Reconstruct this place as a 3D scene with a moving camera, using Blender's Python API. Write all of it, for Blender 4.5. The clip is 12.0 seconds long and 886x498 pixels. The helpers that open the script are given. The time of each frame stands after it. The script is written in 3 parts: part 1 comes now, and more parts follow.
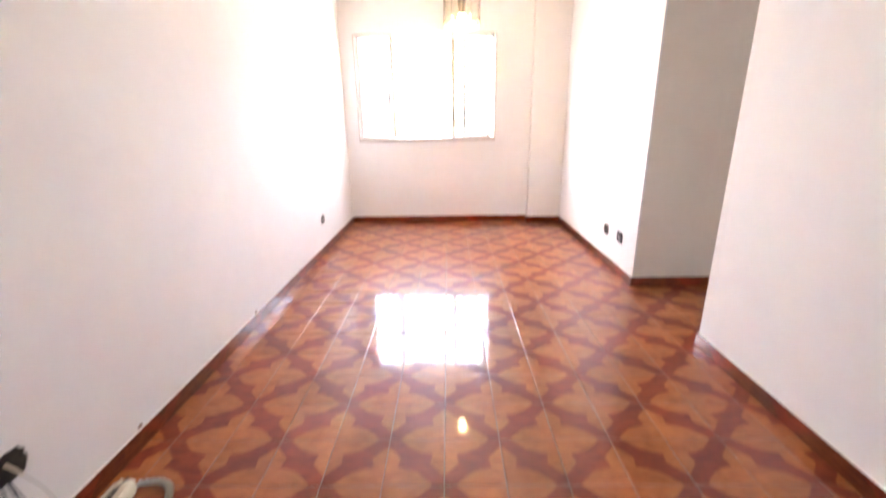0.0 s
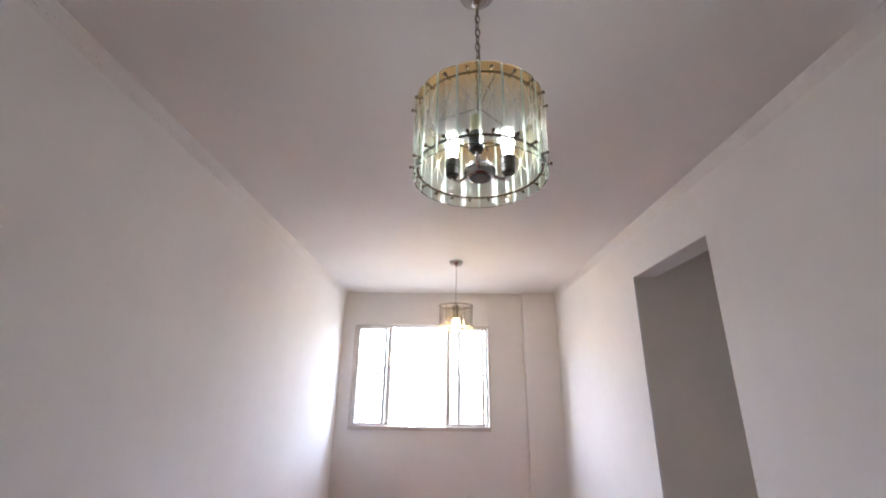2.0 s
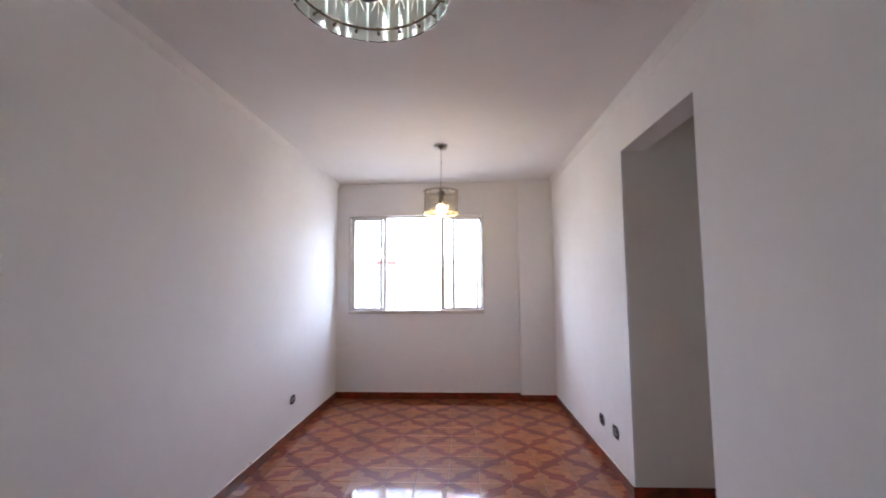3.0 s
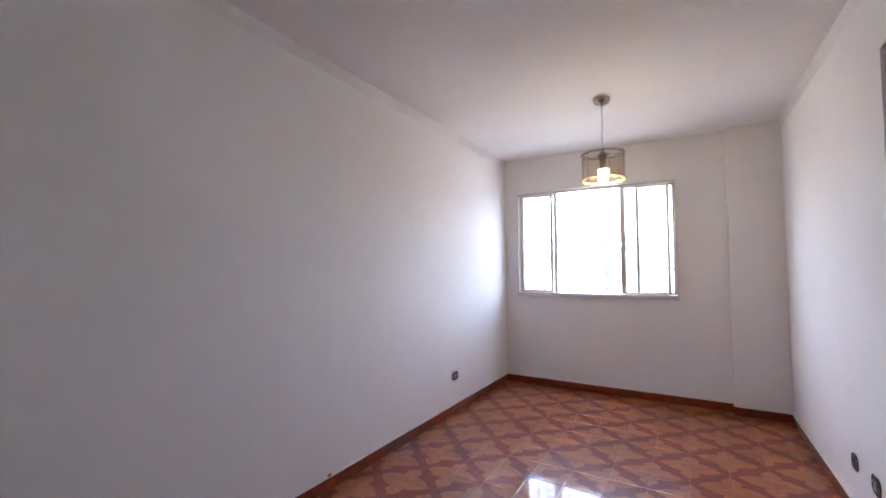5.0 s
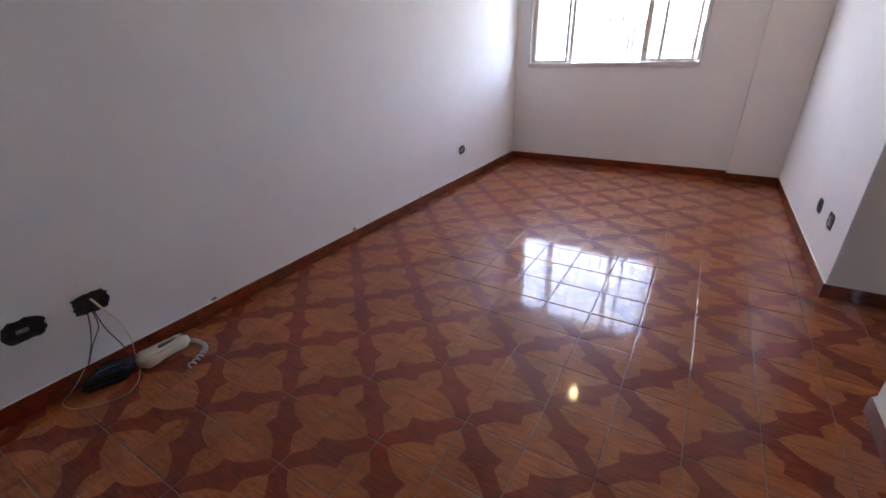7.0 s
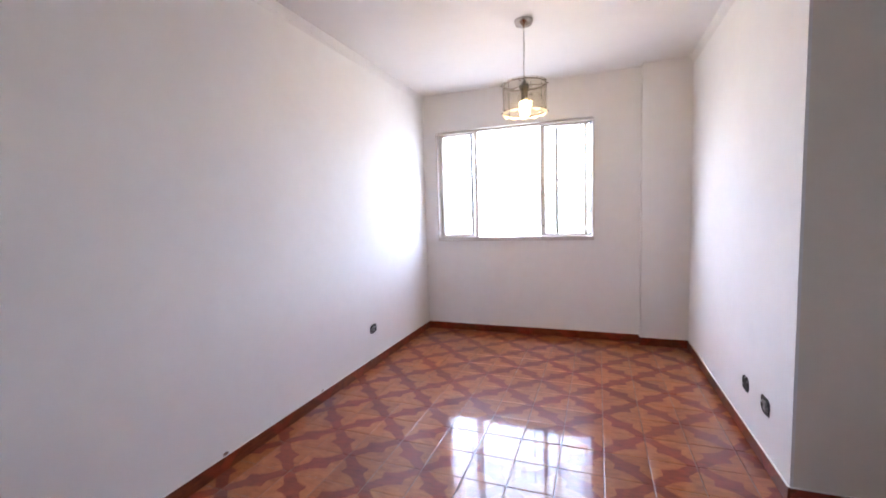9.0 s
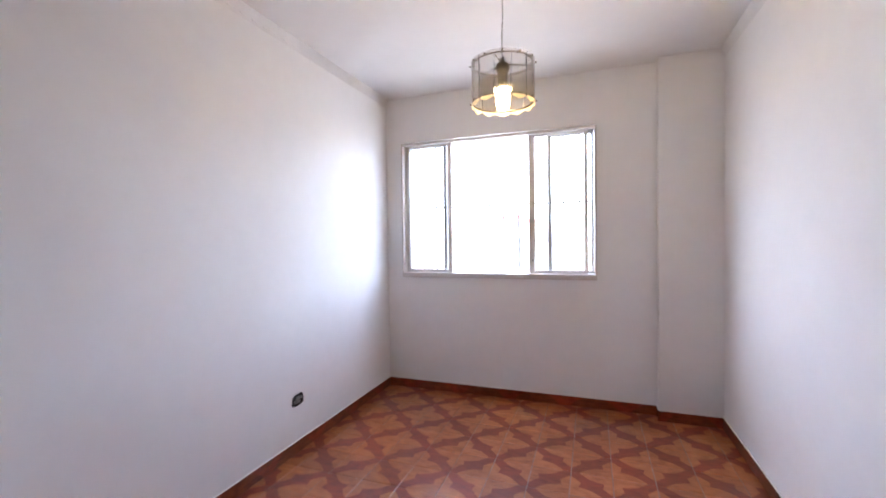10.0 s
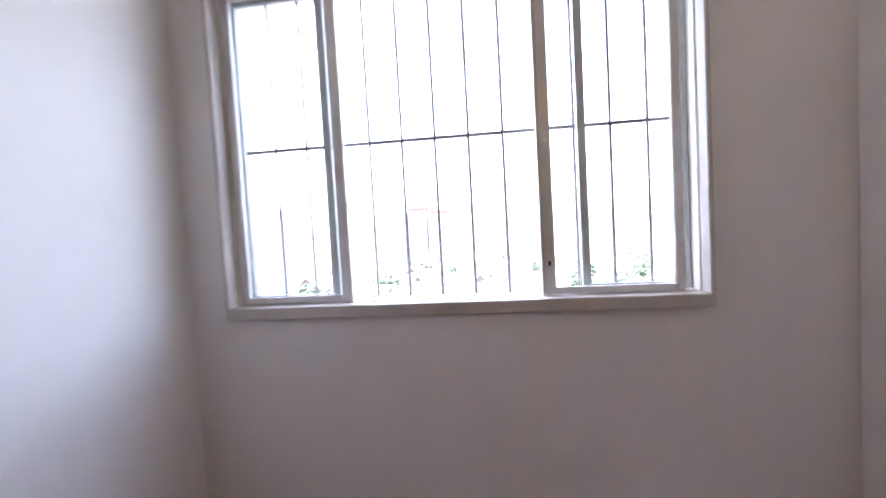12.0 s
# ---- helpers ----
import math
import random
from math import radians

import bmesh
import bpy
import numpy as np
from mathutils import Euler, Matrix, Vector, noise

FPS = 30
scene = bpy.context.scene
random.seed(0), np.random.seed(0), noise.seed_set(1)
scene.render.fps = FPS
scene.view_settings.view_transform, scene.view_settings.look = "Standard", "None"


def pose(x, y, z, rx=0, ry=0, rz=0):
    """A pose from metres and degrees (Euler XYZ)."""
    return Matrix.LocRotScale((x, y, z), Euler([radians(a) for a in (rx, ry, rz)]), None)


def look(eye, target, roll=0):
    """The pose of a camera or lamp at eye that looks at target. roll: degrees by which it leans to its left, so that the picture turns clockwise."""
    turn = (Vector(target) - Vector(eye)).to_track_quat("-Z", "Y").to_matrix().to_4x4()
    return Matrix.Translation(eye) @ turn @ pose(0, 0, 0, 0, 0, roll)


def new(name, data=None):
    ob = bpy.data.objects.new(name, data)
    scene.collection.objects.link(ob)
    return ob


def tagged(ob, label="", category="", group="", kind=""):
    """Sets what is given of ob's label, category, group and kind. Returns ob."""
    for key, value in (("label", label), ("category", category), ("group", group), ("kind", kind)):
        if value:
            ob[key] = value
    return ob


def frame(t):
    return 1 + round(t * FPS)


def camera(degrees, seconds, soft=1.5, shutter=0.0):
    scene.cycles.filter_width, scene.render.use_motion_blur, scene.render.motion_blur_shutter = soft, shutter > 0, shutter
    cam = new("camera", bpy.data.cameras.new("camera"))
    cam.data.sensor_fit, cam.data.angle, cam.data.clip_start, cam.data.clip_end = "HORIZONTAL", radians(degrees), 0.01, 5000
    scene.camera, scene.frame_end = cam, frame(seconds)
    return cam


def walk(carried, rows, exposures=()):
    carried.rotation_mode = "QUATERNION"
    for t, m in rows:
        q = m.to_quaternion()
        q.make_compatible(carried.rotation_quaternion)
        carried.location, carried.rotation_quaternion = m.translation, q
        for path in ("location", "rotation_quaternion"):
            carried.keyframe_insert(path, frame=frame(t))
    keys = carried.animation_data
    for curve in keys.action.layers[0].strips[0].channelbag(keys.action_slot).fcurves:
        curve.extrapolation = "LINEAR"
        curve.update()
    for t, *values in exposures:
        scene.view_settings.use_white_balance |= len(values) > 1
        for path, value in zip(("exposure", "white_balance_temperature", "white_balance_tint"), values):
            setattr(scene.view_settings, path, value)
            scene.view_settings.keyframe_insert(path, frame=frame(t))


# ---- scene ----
cam = camera(93.8, 12.0, soft=1.7, shutter=0.4)
PATH = [
    (0, (0.169, 0.01, 1.153), (0.139, 1.923, 0.57), -0.9),
    (0.5, (0.225, 0.092, 1.279), (0.18, 2.091, 1.229), 0.6),
    (1, (0.199, 0.085, 1.344), (0.156, 2.043, 1.754), 1.2),
    (1.5, (0.213, 0.066, 1.405), (0.17, 1.95, 2.076), 0.8),
    (2, (0.197, 0.057, 1.391), (0.182, 1.953, 2.027), 0.8),
    (2.5, (0.238, 0.075, 1.304), (0.400, 2.049, 1.577), -1.8),
    (3, (0.458, 0.174, 1.290), (0.368, 2.165, 1.457), -0.4),
    (5, (0.805, 0.525, 1.257), (-0.218, 2.241, 1.35), -0.3),
    (5.5, (0.87, 0.518, 1.224), (-0.201, 2.207, 1.165), -0.5),
    (6, (0.87, 0.495, 1.163), (-0.19, 2.138, 0.742), -2.0),
    (6.5, (0.849, 0.459, 1.121), (-0.153, 2.038, 0.413), -1.9),
    (7, (0.83, 0.426, 1.109), (-0.124, 1.963, 0.256), -1.7),
    (7.5, (0.84, 0.443, 1.148), (-0.17, 2.051, 0.523), -2.1),
    (9.5, (0.715, 1.192, 1.251), (0.068, 3.082, 1.15), -1.8),
    (10, (0.671, 1.718, 1.261), (-0.005, 3.6, 1.217), -0.8),
    (10.5, (0.48, 2.206, 1.261), (-0.014, 4.143, 1.204), -1.0),
    (11, (0.36, 2.702, 1.233), (-0.068, 4.655, 1.19), -1.0),
    (11.5, (0.112, 3.166, 1.227), (-0.242, 5.133, 1.151), -1.1),
    (12, (0.073, 3.63, 1.219), (-0.181, 5.611, 1.126), -3.2),
]
EXPOSURES = [
    (0.0, 6.35, 6600, 15), (0.5, 6.3, 6250, 13), (1.0, 5.55, 6150, 12.5), (1.5, 5.28, 6020, 12.5), (2.0, 5.0, 5950, 13), (2.5, 4.78, 5900, 14), (3.0, 4.66, 5800, 14),
    (5.0, 4.66, 5680, 14.5), (5.5, 4.64, 5680, 15), (6.5, 4.52, 5700, 15), (7.0, 4.65, 5780, 15.5), (7.5, 5.3, 5820, 15),
    (9.5, 5.02, 5680, 14.5), (10.5, 4.7, 5620, 14), (11.0, 4.62, 5720, 15), (11.5, 4.3, 5720, 15), (12.0, 4.08, 5700, 15),
]
walk(cam, [(t, look(e, g, r)) for t, e, g, r in PATH], EXPOSURES)

# ---- daylight ----
SUN_UP, SUN_TURN = 52, 262
world = bpy.data.worlds.new("sky")
scene.world = world
world.use_nodes = True
sky = world.node_tree.nodes.new("ShaderNodeTexSky")
sky.sky_type, sky.sun_disc = "NISHITA", False
sky.sun_elevation, sky.sun_rotation = radians(SUN_UP), radians(SUN_TURN)
sky.air_density, sky.dust_density, sky.ozone_density = 0.8, 2.5, 0.3
haze = world.node_tree.nodes.new("ShaderNodeHueSaturation")
haze.inputs["Saturation"].default_value = 0.42
world.node_tree.links.new(sky.outputs[0], haze.inputs["Color"])
world.node_tree.links.new(haze.outputs[0], world.node_tree.nodes["Background"].inputs[0])
world.node_tree.nodes["Background"].inputs[1].default_value = 0.15
sun = new("sun", bpy.data.lights.new("sun", "SUN"))
sun.data.energy, sun.data.angle, sun.data.color = 2.6, radians(0.5), (1.0, 0.95, 0.88)
toward = Vector((math.sin(radians(SUN_TURN)) * math.cos(radians(SUN_UP)),
                 math.cos(radians(SUN_TURN)) * math.cos(radians(SUN_UP)), math.sin(radians(SUN_UP))))
sun.matrix_world = look(toward * 50, (0, 0, 0))

BULB_COOL, BULB_WARM = 1.4, 3.4


# ---- materials ----
def material(name, colour=(0.8, 0.8, 0.8), rough=0.5, metal=0.0):
    m = bpy.data.materials.new(name)
    m.use_nodes = True
    b = m.node_tree.nodes["Principled BSDF"]
    b.inputs["Base Color"].default_value = (*colour, 1)
    b.inputs["Roughness"].default_value = rough
    b.inputs["Metallic"].default_value = metal
    return m


def node(m, kind, **values):
    n = m.node_tree.nodes.new(kind)
    for key, value in values.items():
        n.inputs[key].default_value = value
    return n


def link(m, a, b):
    m.node_tree.links.new(a, b)


def shader(m):
    return m.node_tree.nodes["Principled BSDF"]


def varied(name, dark, light, scale, rough, metal=0.0, bump=0.0, bump_scale=200.0, stretch=(1, 1, 1), rough_spread=0.1, space="Object"):
    """Two tones mixed by noise at two scales, with fine relief."""
    m = material(name, light, rough, metal)
    co = node(m, "ShaderNodeTexCoord")
    mp = node(m, "ShaderNodeMapping", Scale=stretch)
    link(m, co.outputs[space], mp.inputs["Vector"])
    big = node(m, "ShaderNodeTexNoise", Scale=scale, Detail=4.0, Roughness=0.6)
    fine = node(m, "ShaderNodeTexNoise", Scale=scale * 9, Detail=3.0)
    for n in (big, fine):
        link(m, mp.outputs[0], n.inputs["Vector"])
    add = node(m, "ShaderNodeMath")
    add.operation = "MULTIPLY_ADD"
    link(m, fine.outputs["Fac"], add.inputs[0])
    add.inputs[1].default_value = 0.35
    link(m, big.outputs["Fac"], add.inputs[2])
    ramp = node(m, "ShaderNodeValToRGB")
    ramp.color_ramp.elements[0].position, ramp.color_ramp.elements[1].position = 0.45, 0.9
    ramp.color_ramp.elements[0].color, ramp.color_ramp.elements[1].color = (*dark, 1), (*light, 1)
    link(m, add.outputs[0], ramp.inputs[0])
    link(m, ramp.outputs[0], shader(m).inputs["Base Color"])
    rr = node(m, "ShaderNodeMapRange", **{"To Min": rough - rough_spread, "To Max": rough + rough_spread})
    link(m, fine.outputs["Fac"], rr.inputs["Value"])
    link(m, rr.outputs[0], shader(m).inputs["Roughness"])
    if bump:
        grain = node(m, "ShaderNodeTexNoise", Scale=bump_scale, Detail=3.0)
        link(m, co.outputs[space], grain.inputs["Vector"])
        bp = node(m, "ShaderNodeBump", Strength=bump, Distance=0.002)
        link(m, grain.outputs["Fac"], bp.inputs["Height"])
        link(m, bp.outputs[0], shader(m).inputs["Normal"])
    return m


def glaze(name, dark, light, turn):
    """A printed wood-grain glaze, each tile a little different, glossy with slight waves."""
    m = material(name, light, 0.36)
    shader(m).inputs["Specular IOR Level"].default_value = 0.17
    shader(m).inputs["IOR"].default_value = 1.5
    shader(m).inputs["Coat Weight"].default_value = 1.0
    shader(m).inputs["Coat IOR"].default_value = 1.42
    co = node(m, "ShaderNodeTexCoord")
    info = node(m, "ShaderNodeObjectInfo")
    shift = node(m, "ShaderNodeVectorMath")
    shift.operation = "MULTIPLY_ADD"
    link(m, info.outputs["Random"], shift.inputs[0])
    shift.inputs[1].default_value = (7.0, 3.0, 5.0)
    link(m, co.outputs["Object"], shift.inputs[2])
    mp = node(m, "ShaderNodeMapping", Rotation=(0, 0, radians(turn)), Scale=(14, 130, 20))
    link(m, shift.outputs[0], mp.inputs["Vector"])
    grain = node(m, "ShaderNodeTexNoise", Scale=1.0, Detail=5.0, Roughness=0.65)
    link(m, mp.outputs[0], grain.inputs["Vector"])
    cloud = node(m, "ShaderNodeTexNoise", Scale=16.0, Detail=2.0)
    link(m, shift.outputs[0], cloud.inputs["Vector"])
    add = node(m, "ShaderNodeMath")
    add.operation = "MULTIPLY_ADD"
    link(m, cloud.outputs["Fac"], add.inputs[0])
    add.inputs[1].default_value = 0.4
    link(m, grain.outputs["Fac"], add.inputs[2])
    ramp = node(m, "ShaderNodeValToRGB")
    ramp.color_ramp.elements[0].position, ramp.color_ramp.elements[1].position = 0.50, 0.80
    ramp.color_ramp.elements[0].color, ramp.color_ramp.elements[1].color = (*dark, 1), (*light, 1)
    link(m, add.outputs[0], ramp.inputs[0])
    tint = node(m, "ShaderNodeHueSaturation")
    vr = node(m, "ShaderNodeMapRange", **{"To Min": 0.88, "To Max": 1.12})
    link(m, info.outputs["Random"], vr.inputs["Value"])
    link(m, vr.outputs[0], tint.inputs["Value"])
    link(m, ramp.outputs[0], tint.inputs["Color"])
    link(m, tint.outputs[0], shader(m).inputs["Base Color"])
    smear = node(m, "ShaderNodeTexNoise", Scale=9.0, Detail=5.0)
    geo = node(m, "ShaderNodeNewGeometry")
    link(m, geo.outputs["Position"], smear.inputs["Vector"])
    rr = node(m, "ShaderNodeMapRange", **{"From Min": 0.3, "From Max": 0.75, "To Min": 0.045, "To Max": 0.085})
    link(m, smear.outputs["Fac"], rr.inputs["Value"])
    link(m, rr.outputs[0], shader(m).inputs["Coat Roughness"])
    wave = node(m, "ShaderNodeTexNoise", Scale=22.0, Detail=1.0)
    link(m, geo.outputs["Position"], wave.inputs["Vector"])
    bp = node(m, "ShaderNodeBump", Strength=0.06, Distance=0.002)
    link(m, wave.outputs["Fac"], bp.inputs["Height"])
    link(m, bp.outputs[0], shader(m).inputs["Coat Normal"])
    return m


def clear(name, colour, rough=0.02, ior=1.45):
    m = material(name, colour, rough)
    shader(m).inputs["Transmission Weight"].default_value = 1.0
    shader(m).inputs["IOR"].default_value = ior
    return m


def lit(name, colour, strength):
    m = material(name, (0.9, 0.9, 0.85), 0.4)
    shader(m).inputs["Emission Color"].default_value = (*colour, 1)
    shader(m).inputs["Emission Strength"].default_value = strength
    return m


WALL = varied("wall_paint", (0.81, 0.803, 0.80), (0.86, 0.853, 0.85), 1.3, 0.88, bump=0.12, bump_scale=160)
shader(WALL).inputs["Specular IOR Level"].default_value = 0.2
CEILING = varied("ceiling_paint", (0.77, 0.76, 0.755), (0.82, 0.81, 0.805), 1.1, 0.7, bump=0.1, bump_scale=120)
PLASTER = varied("cornice_plaster", (0.75, 0.74, 0.735), (0.81, 0.80, 0.795), 6, 0.7, bump=0.15, bump_scale=300)
GROUT = varied("grout", (0.21, 0.13, 0.10), (0.37, 0.27, 0.22), 5, 0.25, bump=0.3, bump_scale=500)
LIGHT_GLAZE = glaze("light_wood_glaze", (0.24, 0.064, 0.016), (0.43, 0.134, 0.040), 0)
DARK_GLAZE = glaze("dark_wood_glaze", (0.13, 0.018, 0.007), (0.25, 0.041, 0.014), 90)
SKIRT_GLAZE = glaze("skirting_glaze", (0.075, 0.015, 0.005), (0.19, 0.044, 0.012), 0)
# Pale colour for the top face of the skirting tiles
PALE_TOP = varied("skirting_top_pale", (0.70, 0.68, 0.66), (0.82, 0.80, 0.78), 20, 0.6)
FRAME = varied("window_enamel", (0.52, 0.475, 0.44), (0.64, 0.595, 0.56), 7, 0.4, bump=0.1)
SASH = varied("sash_aluminium", (0.66, 0.64, 0.625), (0.78, 0.76, 0.745), 12, 0.38, metal=0.1)
STEEL = varied("bar_enamel", (0.24, 0.24, 0.245), (0.34, 0.335, 0.335), 20, 0.5)
# Fixed leaves' frames: a darker, cooler grey than SASH
DARK_SASH = varied("fixed_leaf_dark_grey", (0.34, 0.36, 0.365), (0.46, 0.475, 0.48), 12, 0.35, metal=0.2)
PANE = clear("window_glass", (1, 1, 1), 0.0, 1.1)
CHROME = varied("brushed_chrome", (0.42, 0.40, 0.39), (0.60, 0.58, 0.56), 20, 0.25, metal=1.0)
BRONZE = varied("dark_bronze", (0.09, 0.07, 0.045), (0.20, 0.155, 0.09), 30, 0.4, metal=0.8)
# Colour runs from pale green below to amber at the top
STRIP_GLASS = clear("amber_topped_strip_glass", (0.9, 0.9, 0.8), 0.09)
co = node(STRIP_GLASS, "ShaderNodeTexCoord")
axes = node(STRIP_GLASS, "ShaderNodeSeparateXYZ")
link(STRIP_GLASS, co.outputs["Object"], axes.inputs[0])
height = node(STRIP_GLASS, "ShaderNodeMapRange", **{"From Min": 1.93, "From Max": 2.045})
link(STRIP_GLASS, axes.outputs["Z"], height.inputs["Value"])
fade = node(STRIP_GLASS, "ShaderNodeValToRGB")
fade.color_ramp.elements[0].color, fade.color_ramp.elements[1].color = (0.86, 0.95, 0.88, 1), (0.98, 0.74, 0.34, 1)
link(STRIP_GLASS, height.outputs[0], fade.inputs[0])
link(STRIP_GLASS, fade.outputs[0], shader(STRIP_GLASS).inputs["Base Color"])
EDGE_GLASS = clear("frosted_glass_edge", (0.74, 0.88, 0.74), 0.30)
shader(EDGE_GLASS).inputs["Transmission Weight"].default_value = 0.55
SMOKE_GLASS = clear("smoked_glass", (0.82, 0.79, 0.74), 0.12)
TIP_GLASS = clear("amber_tip_glass", (1.0, 0.88, 0.58), 0.35)
shader(TIP_GLASS).inputs["Transmission Weight"].default_value = 0.8
CREAM = varied("cream_enamel", (0.70, 0.66, 0.60), (0.80, 0.77, 0.71), 9, 0.4)
ETCH = material("etched_white", (0.9, 0.9, 0.84), 0.8)
BULB_ON = lit("bulb_cool_lit", (1.0, 0.985, 0.93), BULB_COOL)
BULB_AMBER = lit("bulb_warm_lit", (1.0, 0.66, 0.26), BULB_WARM)
BULB_OFF = varied("bulb_unlit", (0.65, 0.58, 0.35), (0.8, 0.72, 0.48), 20, 0.3)
BAKELITE = varied("socket_dark", (0.05, 0.05, 0.045), (0.11, 0.105, 0.09), 30, 0.35)
BLACK_BOX = varied("box_black", (0.008, 0.008, 0.008), (0.035, 0.033, 0.03), 40, 0.6, bump=0.4)
BOX_METAL = varied("box_metal", (0.18, 0.18, 0.17), (0.5, 0.5, 0.48), 60, 0.35, metal=0.9)
IVORY = varied("ivory_plastic", (0.64, 0.58, 0.45), (0.76, 0.70, 0.56), 14, 0.35)
CORD_GREY = varied("cord_grey", (0.38, 0.37, 0.35), (0.55, 0.54, 0.52), 30, 0.5)
CORD_PALE = varied("cord_pale", (0.55, 0.52, 0.48), (0.70, 0.67, 0.62), 30, 0.5)
WIRE_DARK = varied("wire_dark", (0.02, 0.025, 0.05), (0.06, 0.07, 0.12), 40, 0.5)
BLUE = varied("blue_plastic", (0.025, 0.06, 0.17), (0.05, 0.12, 0.30), 30, 0.4)
CITY_PALE = varied("city_render", (0.42, 0.42, 0.42), (0.52, 0.515, 0.51), 0.15, 0.8)
CITY_GREY = varied("city_concrete", (0.32, 0.32, 0.33), (0.40, 0.40, 0.41), 0.2, 0.8)
CITY_SHADE = varied("city_shaded", (0.07, 0.07, 0.08), (0.11, 0.11, 0.12), 0.2, 0.8)
CITY_RED = varied("city_red", (0.38, 0.07, 0.055), (0.46, 0.10, 0.08), 0.3, 0.8)
CITY_ROOF = varied("city_roof", (0.09, 0.06, 0.05), (0.18, 0.13, 0.11), 0.4, 0.85)
# Distant panes paled: the haze is put into their colour
CITY_GLASS_HAZY = material("city_window_hazy", (0.20, 0.21, 0.22), 0.35)
GROUND = varied("city_ground", (0.10, 0.095, 0.09), (0.18, 0.175, 0.165), 0.02, 0.9)
LEAVES = varied("leaves", (0.030, 0.050, 0.025), (0.07, 0.10, 0.055), 0.8, 0.7)
BARK = varied("bark", (0.08, 0.06, 0.04), (0.16, 0.12, 0.08), 2.0, 0.9)


# ---- mesh tools ----
def mesh_of(name, bm, *mats):
    me = bpy.data.meshes.new(name)
    bmesh.ops.recalc_face_normals(bm, faces=bm.faces)
    bm.to_mesh(me)
    bm.free()
    for m in mats:
        me.materials.append(m)
    return me


def smooth(me):
    for p in me.polygons:
        p.use_smooth = True
    return me


def add_box(bm, a, b, bevel=0.0):
    made = bmesh.ops.create_cube(bm, size=1)["verts"]
    for v in made:
        v.co = Vector([(a[i] + b[i]) / 2 + v.co[i] * (b[i] - a[i]) for i in range(3)])
    if bevel:
        edges = list({e for v in made for e in v.link_edges})
        bmesh.ops.bevel(bm, geom=edges, offset=bevel, segments=2, affect="EDGES")
    return bm


def box_bm(a, b, bevel=0.0):
    return add_box(bmesh.new(), a, b, bevel)


def lathe(bm, profile, n=24, centre=(0, 0, 0)):
    """Turn a profile of (radius, z) round the z axis."""
    rings = []
    for r, z in profile:
        rings.append([bm.verts.new((centre[0] + r * math.cos(2 * math.pi * k / n), centre[1] + r * math.sin(2 * math.pi * k / n), centre[2] + z))
                      for k in range(n)] if r > 1e-6 else [bm.verts.new((centre[0], centre[1], centre[2] + z))])
    for a, b in zip(rings, rings[1:]):
        for k in range(n):
            q = [a[k % len(a)], a[(k + 1) % len(a)], b[(k + 1) % len(b)], b[k % len(b)]]
            q = list(dict.fromkeys(q))
            if len(q) > 2:
                bm.faces.new(q)
    return bm


def sweep(bm, points, radius, n=8, closed=False):
    """A round tube along points."""
    pts = [Vector(p) for p in points]
    rings, up = [], Vector((0.0, 0.0, 1.0))
    for i, p in enumerate(pts):
        a = pts[i - 1] if (i or closed) else p
        b = pts[(i + 1) % len(pts)] if (i + 1 < len(pts) or closed) else p
        d = (b - a).normalized()
        side = d.cross(up)
        if side.length < 0.05:
            side = d.cross(Vector((1.0, 0.0, 0.0)))
        side.normalize()
        lift = side.cross(d)
        rings.append([bm.verts.new(p + radius * (math.cos(2 * math.pi * k / n) * side + math.sin(2 * math.pi * k / n) * lift)) for k in range(n)])
    pairs = list(zip(rings, rings[1:])) + ([(rings[-1], rings[0])] if closed else [])
    for a, b in pairs:
        for k in range(n):
            bm.faces.new((a[k], a[(k + 1) % n], b[(k + 1) % n], b[k]))
    if not closed:
        bm.faces.new(rings[0][::-1])
        bm.faces.new(rings[-1])
    return bm


def curve_points(points, steps=8):
    """A smooth line through the points."""
    p = [Vector(points[0])] + [Vector(q) for q in points] + [Vector(points[-1])]
    out = []
    for i in range(1, len(p) - 2):
        for s in range(steps):
            t = s / steps
            out.append(0.5 * (2 * p[i] + (p[i + 1] - p[i - 1]) * t + (2 * p[i - 1] - 5 * p[i] + 4 * p[i + 1] - p[i + 2]) * t * t
                              + (3 * p[i] - p[i - 1] - 3 * p[i + 1] + p[i + 2]) * t ** 3))
    return out + [p[-1]]


def part(name, bm, mat, parent, label="", shade=False):
    me = mesh_of(name, bm, mat)
    ob = new(name, smooth(me) if shade else me)
    ob.parent = parent
    if label:
        ob["label"] = label
    return ob


def shared(name, me, parent, m):
    ob = new(name, me)
    ob.parent = parent
    ob.matrix_basis = m
    return ob


def thing(name, m, label, category, group="", kind=""):
    ob = new(name)
    ob.empty_display_size = 0.1
    ob.matrix_basis = m
    return tagged(ob, label, category, group, kind)


def structure(name, bm, mat, label, category, shade=False):
    me = mesh_of(name, bm, mat)
    return tagged(new(name, smooth(me) if shade else me), label, category, kind="structure")


# ---- the room ----
XL, XR, YB, YF, H = -0.997, 1.480, -3.2, 4.952, 2.47
PIER_X, PIER_Y = 1.100, 4.860
OPEN_Y0, OPEN_Y1, OPEN_H, THICK = 1.984, 2.816, 2.126, 0.150
HALL_X, LOW = 2.75, -0.12
WX0, WX1, WZ0, WZ1 = -0.840, 0.695, 0.984, 2.088

